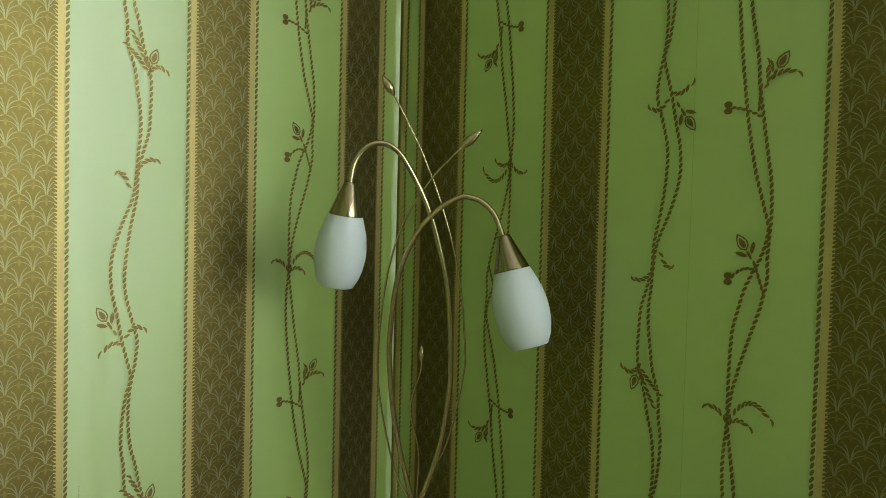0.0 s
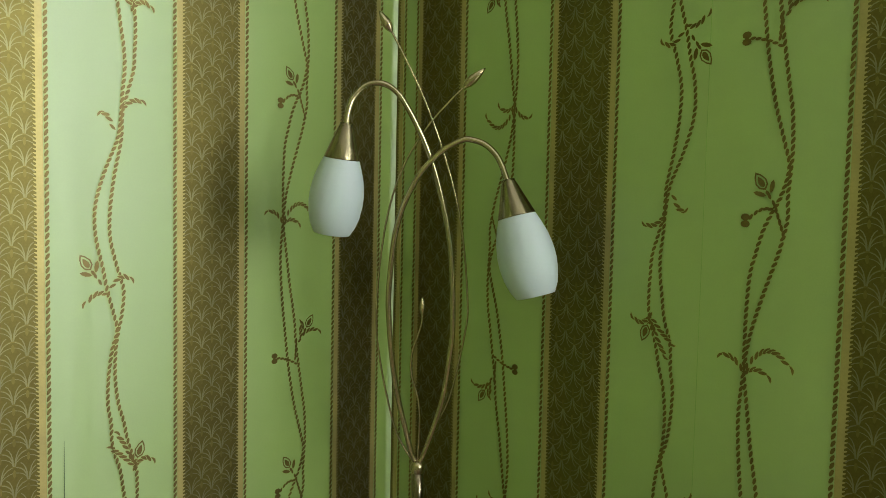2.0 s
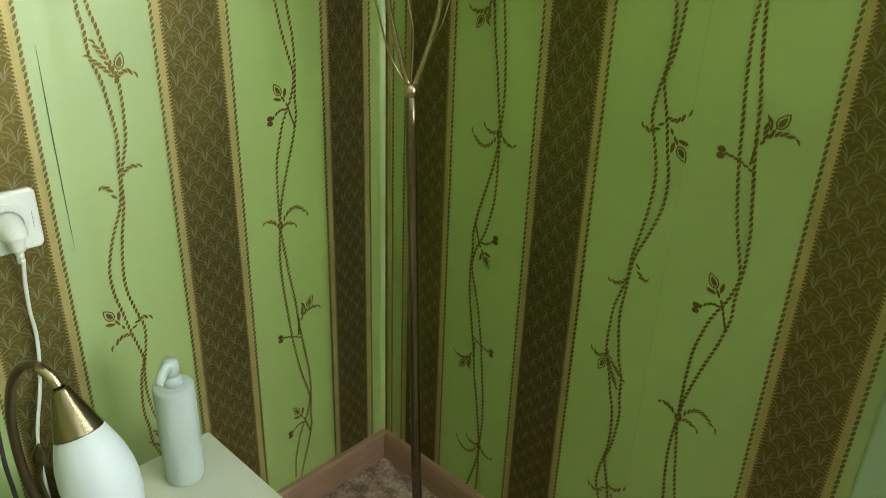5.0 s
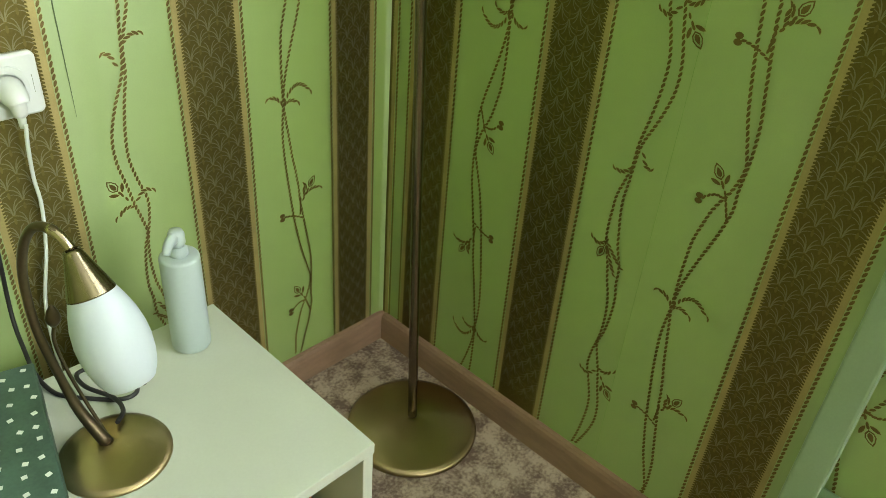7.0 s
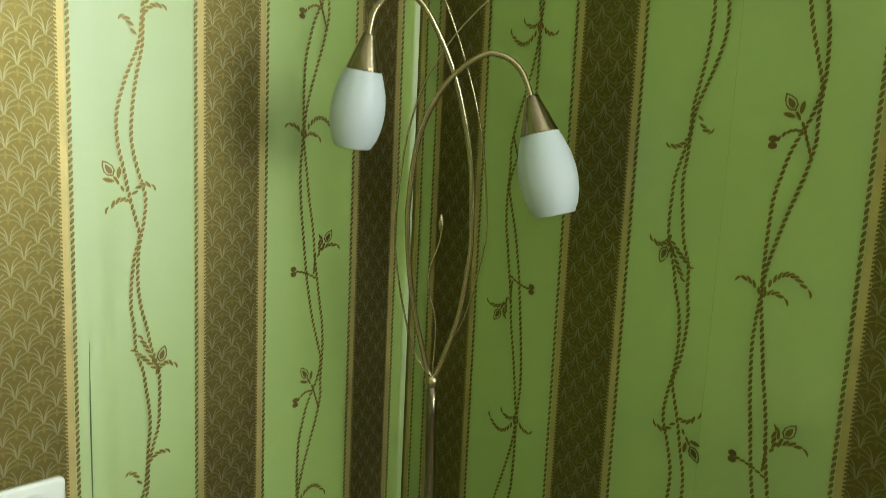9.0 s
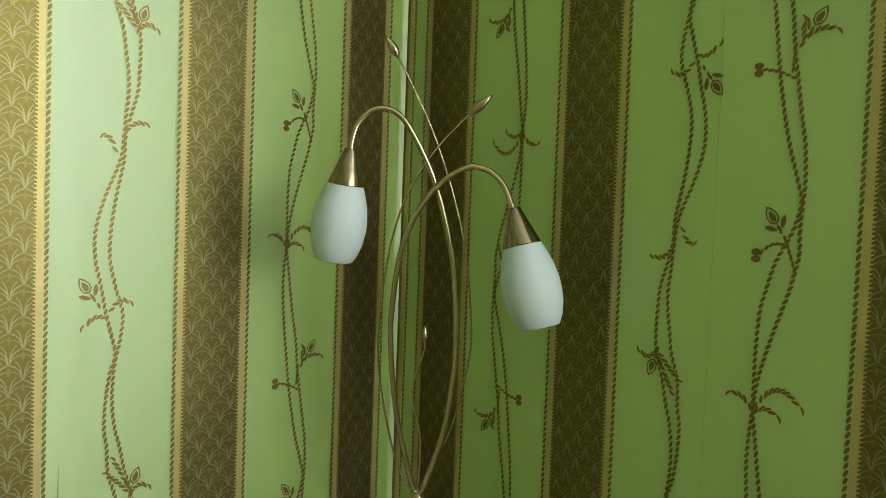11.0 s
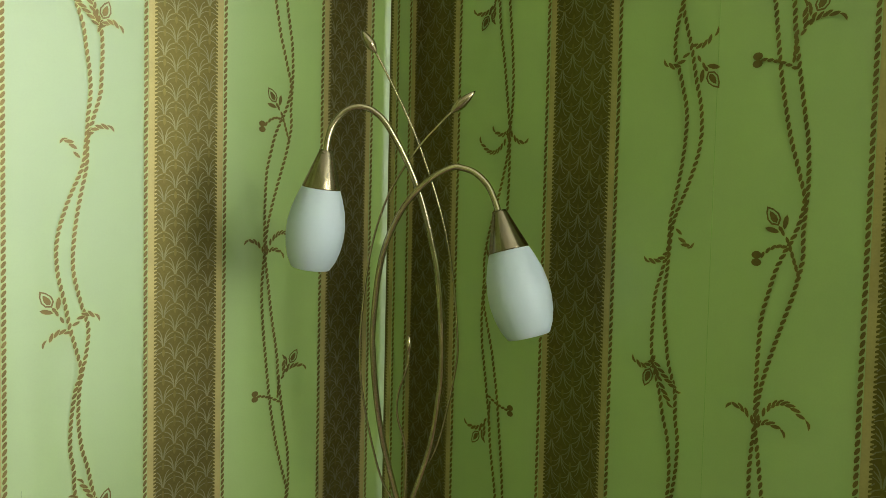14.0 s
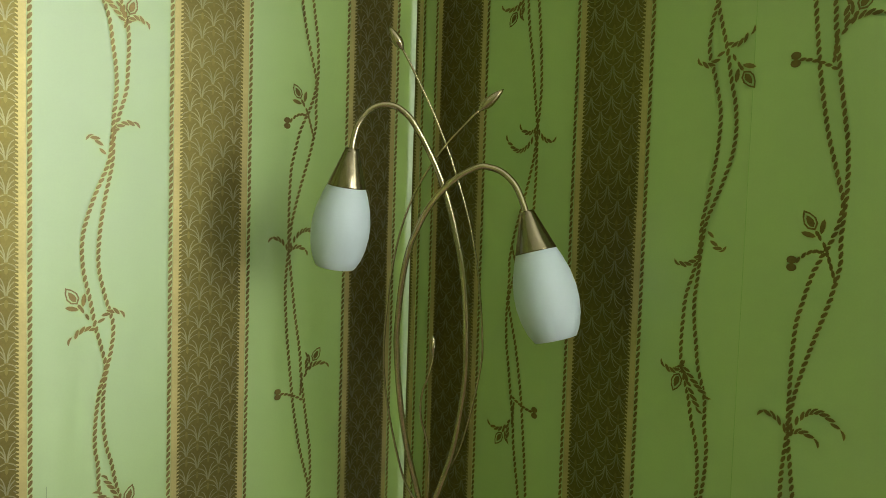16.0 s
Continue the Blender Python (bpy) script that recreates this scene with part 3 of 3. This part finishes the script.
def floor_lamp():
    e = tagged(new("floor_lamp"), "bronze floor lamp with two white glass shades", "floor lamp")
    part("base_plate", turned([(0, 0.034), (0.016, 0.033), (0.05, 0.026), (0.09, 0.0175), (0.118, 0.012), (0.128, 0.009), (0.131, 0.005), (0.131, 0.001), (0, 0.001)], 72),
         base_metal, e, "shallow domed spun bronze base", True, Matrix.Translation(FOOT))
    part("pole", tube([FOOT + Vector((0, 0, 0.03)), FOOT.lerp(POLE, 0.3), FOOT.lerp(POLE, 0.65), POLE], 0.0090, 20, 6), pole_bronze, e, "straight dull bronze tube", True)
    part("knob", turned([(0, -0.0125), (0.0075, -0.0120), (0.0085, -0.009), (0.0112, -0.005), (0.0118, 0.0), (0.0108, 0.006), (0.0075, 0.0105), (0, 0.0118)], 28), bronze, e, "round bronze joint", True, Matrix.Translation(POLE))
    arm_left = [(0, 0, 0.903), (0.008, 0, 0.916), (0.022, -0.003, 0.956), (0.036, -0.006, 1.005), (0.045, -0.012, 1.067), (0.049, -0.017, 1.124), (0.043, -0.029, 1.234), (0.026, -0.039, 1.317), (0.005, -0.048, 1.381),
                (-0.025, -0.057, 1.438), (-0.044, -0.061, 1.459), (-0.063, -0.065, 1.465), (-0.082, -0.068, 1.459), (-0.097, -0.071, 1.441), (-0.103, -0.074, 1.421), (-0.105, -0.077, 1.401)]
    arm_right = [(0, 0, 0.903), (-0.008, 0, 0.918), (-0.018, -0.003, 0.955), (-0.031, -0.007, 1.009), (-0.040, -0.013, 1.066), (-0.045, -0.019, 1.122), (-0.046, -0.024, 1.174), (-0.035, -0.036, 1.266), (-0.009, -0.046, 1.331),
                 (0.025, -0.054, 1.371), (0.056, -0.060, 1.389), (0.072, -0.062, 1.389), (0.088, -0.065, 1.383), (0.103, -0.068, 1.369), (0.112, -0.071, 1.352), (0.1205, -0.075, 1.328)]
    part("arm", tube([spot(*p) for p in arm_left], 0.0042, 14, 6), bronze, e, "bowed bronze arm", True)
    part("arm", tube([spot(*p) for p in arm_right], 0.0042, 14, 6), bronze, e, "bowed bronze arm", True)
    lamp_head(e, spot(-0.105, -0.077, 1.403), spot(-0.126, -0.062, 1.250), 1.05)
    lamp_head(e, spot(0.121, -0.075, 1.330), spot(0.161, -0.090, 1.176))
    stalks = (
        ([(0, 0, 0.903), (0.027, -0.002, 0.965), (0.048, -0.005, 1.014), (0.067, -0.011, 1.106), (0.070, -0.015, 1.158), (0.058, -0.023, 1.268), (0.035, -0.032, 1.358), (0.003, -0.040, 1.443), (-0.030, -0.048, 1.509), (-0.046, -0.051, 1.538)],
         (-0.064, -0.055, 1.566)),
        ([(0, 0, 0.903), (-0.018, -0.001, 0.926), (-0.037, -0.004, 0.968), (-0.059, -0.011, 1.069), (-0.064, -0.019, 1.150), (-0.052, -0.031, 1.266), (-0.028, -0.041, 1.349), (0.008, -0.050, 1.409), (0.041, -0.057, 1.447), (0.055, -0.059, 1.461)],
         (0.086, -0.065, 1.489)),
        ([(0, 0, 0.903), (0.002, -0.002, 0.956), (0.002, -0.005, 0.987), (-0.002, -0.007, 1.013), (-0.010, -0.009, 1.040), (-0.012, -0.011, 1.062), (-0.009, -0.013, 1.084), (-0.002, -0.016, 1.104), (0.003, -0.018, 1.123), (0.004, -0.019, 1.134)],
         (0.003, -0.022, 1.163)))
    for pts, tip in stalks:
        s = part("stalk", tube([spot(*p) for p in pts], 0.0015, 10, 6), bronze, e, "thin curved bronze stalk", True)
        a, b = spot(*pts[-1]), spot(*tip)
        part("bud", bud_mesh((b - a).length, 0.0069 if tip[2] > 1.2 else 0.0048), bronze, s, "leaf-shaped bronze bud", True, along(a, b))


floor_lamp()


# ---- the bedside cabinet and what stands on it ----
TOP = 0.43
CX0, CX1, CY0, CY1 = -0.905, -0.495, -0.532, -0.160


def cabinet():
    e = tagged(new("bedside_cabinet"), "white lacquered open bedside cabinet beside the wall", "bedside cabinet")
    part("top", boxed((CX0, CY0, TOP - 0.018), (CX1, CY1, TOP), 0.002), white_paint, e)
    for x in (CX0 + 0.001, CX1 - 0.017):
        part("side_panel", boxed((x, CY0 + 0.002, 0), (x + 0.016, CY1 - 0.002, TOP - 0.0185), 0.0012), white_paint, e)
    part("back_panel", boxed((CX0 + 0.0175, CY1 - 0.012, 0.03), (CX1 - 0.0175, CY1 - 0.004, TOP - 0.0185)), white_paint, e)
    for z in (0.04, 0.215):
        part("shelf", boxed((CX0 + 0.0175, CY0 + 0.012, z), (CX1 - 0.0175, CY1 - 0.0125, z + 0.016), 0.001), white_paint, e)


cabinet()


def pump_bottle():
    e = tagged(new("pump_bottle"), "white plastic bottle with a pump dispenser", "bottle")
    e.location, e.scale = (-0.565, -0.220, TOP), (1, 1, 1.07)
    part("body", turned([(0, 0.0005), (0.0245, 0.0005), (0.0262, 0.003), (0.0266, 0.008), (0.0262, 0.1375), (0.0250, 0.1400), (0.0225, 0.1412), (0.0120, 0.1418), (0, 0.1418)], 40), bottle_plastic, e, smooth=True)
    part("collar", turned([(0.0110, 0.1415), (0.0125, 0.1425), (0.0122, 0.1500), (0.0100, 0.1525), (0.0050, 0.1530), (0.0045, 0.1580), (0, 0.1580)], 28), bottle_plastic, e, smooth=True)
    bm = turned([(0, 0.155), (0.009, 0.155), (0.0108, 0.159), (0.0108, 0.171), (0.0085, 0.176), (0, 0.1765)], 24)
    tube([(0, 0, 0.168), (-0.013, -0.009, 0.169), (-0.022, -0.016, 0.165), (-0.025, -0.018, 0.159)], lambda t: 0.0078 - 0.0026 * t, 12, 4, bm)
    part("pump_head", bm, bottle_plastic, e, smooth=True)


pump_bottle()


def table_lamp():
    e = tagged(new("table_lamp"), "bronze table lamp with a white glass shade", "table lamp")
    part("base_plate", turned([(0, 0.017), (0.013, 0.0165), (0.038, 0.012), (0.057, 0.007), (0.0635, 0.0045), (0.065, 0.002), (0.065, 0.0006), (0, 0.0006)], 56), base_metal, e, "small domed bronze base", True, pose(-0.735, -0.340, TOP))
    arm = [(-0.738, -0.330, TOP + 0.014), (-0.752, -0.306, 0.490), (-0.760, -0.294, 0.545), (-0.767, -0.288, 0.610), (-0.767, -0.293, 0.675), (-0.763, -0.309, 0.722), (-0.755, -0.326, 0.749), (-0.746, -0.342, 0.754), (-0.740, -0.353, 0.747), (-0.736, -0.362, 0.734)]
    part("arm", tube(arm, lambda t: 0.0050 + 0.0030 * max(0, 1 - 5 * t), 14, 6), bronze_dark, e, "dark bowed bronze arm", True)
    part("arm_sleeve", tube(arm[-3:], 0.0056, 14, 4), bronze, e, smooth=True)
    lamp_head(e, (-0.736, -0.3635, 0.731), (-0.727, -0.418, 0.602), 1.0)
    s = part("stalk", tube([(-0.733, -0.322, TOP + 0.014), (-0.746, -0.292, 0.52), (-0.753, -0.287, 0.577), (-0.750, -0.290, 0.605)], 0.0022, 10, 6), bronze_dark, e, smooth=True)
    part("bud", bud_mesh(0.032, 0.0085), bronze_dark, s, "dark leaf-shaped bud", True, along((-0.750, -0.290, 0.603), (-0.748, -0.293, 0.636)))


table_lamp()


def cable(name, pts, r, mat, label):
    return tagged(part(name, tube(pts, r, 10, 6), mat, smooth=True), label, "cable")


z = TOP + 0.0032
cable("lamp_cable", [(-0.725, -0.055, 0.66), (-0.730, -0.05, 0.56), (-0.738, -0.06, 0.47), (-0.746, -0.108, 0.447), (-0.752, -0.158, z + 0.006), (-0.745, -0.200, z), (-0.721, -0.232, z), (-0.690, -0.262, z), (-0.668, -0.262, z),
                     (-0.664, -0.232, z), (-0.684, -0.192, z + 0.003), (-0.712, -0.188, z + 0.006), (-0.716, -0.222, z + 0.010), (-0.698, -0.262, z + 0.008), (-0.700, -0.292, z + 0.010), (-0.716, -0.312, z + 0.016)], 0.0030, black_rubber, "black lamp cable looped on the cabinet top")
cable("plug_cord", [(-0.655, -0.040, 0.724), (-0.656, -0.030, 0.690), (-0.656, -0.020, 0.640), (-0.654, -0.016, 0.593), (-0.664, -0.018, 0.523), (-0.684, -0.022, 0.440), (-0.690, -0.030, 0.350), (-0.690, -0.030, 0.10), (-0.690, -0.040, 0.004)], 0.0026, white_plastic,
      "white mains cord hanging down the wall")


def cable_switch():
    e = tagged(new("cable_switch"), "small black inline cable switch on the cabinet", "switch")
    part("body", boxed((-0.012, -0.007, 0), (0.012, 0.007, 0.013), 0.004), black_rubber, e, m=pose(0, 0, 0))
    e.matrix_basis = pose(-0.650, -0.246, TOP + 0.0005, 0, 0, 40)


cable_switch()


def adapter():
    e = tagged(new("mains_adapter"), "white plastic mains adapter lying on the cabinet", "adapter")
    part("body", boxed((-0.015, -0.024, 0), (0.015, 0.024, 0.026), 0.005), white_plastic, e)
    part("cord_stub", tube([(0, -0.022, 0.013), (0.002, -0.036, 0.010), (0.004, -0.044, 0.005)], 0.0030, 10, 4), black_rubber, e, "short black cord end", True)
    e.matrix_basis = pose(-0.776, -0.178, TOP + 0.0005, 0, 0, -25)


adapter()


def slab(hx, hy, corner, height, soft_edge):
    """A plate with rounded corners and a rolled-over rim, rising along z."""
    bm = bmesh.new()
    rings = []
    for inset, z0 in ((0, 0), (0, height - soft_edge), (0.3 * soft_edge, height - 0.35 * soft_edge), (soft_edge, height)):
        ring = []
        for cx, cy, a0 in ((1, 1, 0), (-1, 1, 90), (-1, -1, 180), (1, -1, 270)):
            for k in range(7):
                a = radians(a0 + 15 * k)
                ring.append(bm.verts.new((cx * (hx - corner) + (corner - inset) * math.cos(a), cy * (hy - corner) + (corner - inset) * math.sin(a), z0)))
        rings.append(ring)
    n = len(rings[0])
    for a, b in zip(rings, rings[1:]):
        for k in range(n):
            bm.faces.new((a[k], a[(k + 1) % n], b[(k + 1) % n], b[k]))
    bm.faces.new(rings[0][::-1])
    bm.faces.new(rings[-1])
    return bm


def socket():
    e = tagged(new("wall_socket"), "white plastic wall socket with a rounded frame", "socket")
    part("frame", slab(0.0415, 0.0415, 0.009, 0.010, 0.004), white_plastic, e, smooth=True, m=pose(0, 0, 0, 90, 0, 0))
    part("rocker_line", boxed((0.0315, -0.0103, -0.012), (0.0319, -0.0098, 0.012)), seam_dark, e)
    part("insert", turned([(0.0195, 0.006), (0.0195, 0.0015), (0.026, 0.0035), (0.0285, 0.0035), (0.0285, 0), (0, 0), (0, 0.0008), (0.019, 0.0008)], 36), white_plastic, e, smooth=False, m=pose(0, -0.0098, 0, 90, 0, 0))
    e.location = (-0.657, -0.0005, 0.763)


socket()


def plug():
    e = tagged(new("mains_plug"), "white angled mains plug in the wall socket", "plug")
    bm = tube([(0, -0.0115, 0.002), (0, -0.026, 0.001), (0, -0.038, -0.003), (0.0005, -0.041, -0.008)], lambda t: 0.0185 - 0.0055 * t, 20, 4)
    tube([(0, -0.030, 0.002), (0.0005, -0.033, -0.012), (0.001, -0.032, -0.026)], lambda t: 0.0125 - 0.004 * t, 16, 4, bm)
    part("body", bm, white_plastic, e, smooth=True)
    part("cord_guard", tube([(0.002, -0.030, -0.022), (0.002, -0.030, -0.036), (0.0015, -0.029, -0.044)], lambda t: 0.0058 - 0.002 * t, 12, 4), white_plastic, e, smooth=True)
    e.location = (-0.657, 0, 0.760)


plug()


def patterned_box():
    e = tagged(new("gift_box"), "dark green box with small white squares", "box")
    part("body", boxed((-0.055, -0.115, 0), (0.055, 0.115, 0.055), 0.003), green_card, e)
    rng = random.Random(4)
    for i in range(5):
        for j in range(9):
            x, y = -0.044 + i * 0.022 + rng.uniform(-0.004, 0.004), -0.100 + j * 0.025 + rng.uniform(-0.005, 0.005)
            a = rng.uniform(-30, 30)
            part("white_square", boxed((-0.0030, -0.0026, 0), (0.0030, 0.0026, 0.0006)), white_plastic, e, m=pose(x, y, 0.0552, 0, 0, a))
    e.matrix_basis = pose(-0.838, -0.285, TOP + 0.0005, 0, 0, -14)


patterned_box()


def small_book():
    e = tagged(new("book"), "orange covered book lying on a shelf", "book")
    part("cover", boxed((-0.06, -0.085, 0), (0.06, 0.085, 0.022), 0.002), orange_card, e)
    e.matrix_basis = pose(-0.585, -0.40, 0.2315, 0, 0, 8)


small_book()


def white_rack():
    e = tagged(new("white_rack"), "pale painted wooden rack standing against the wall", "rack")
    for y in (-0.922, -1.315):
        part("post", boxed((-0.046, y - 0.022, 0), (-0.016, y + 0.022, 0.78), 0.004), rack_paint, e)
    for z0 in (0.325, 0.745):
        part("rail", tube([(-0.031, -0.943, z0), (-0.031, -1.1, z0), (-0.031, -1.294, z0)], 0.010, 14, 3), rack_paint, e, smooth=True)


white_rack()
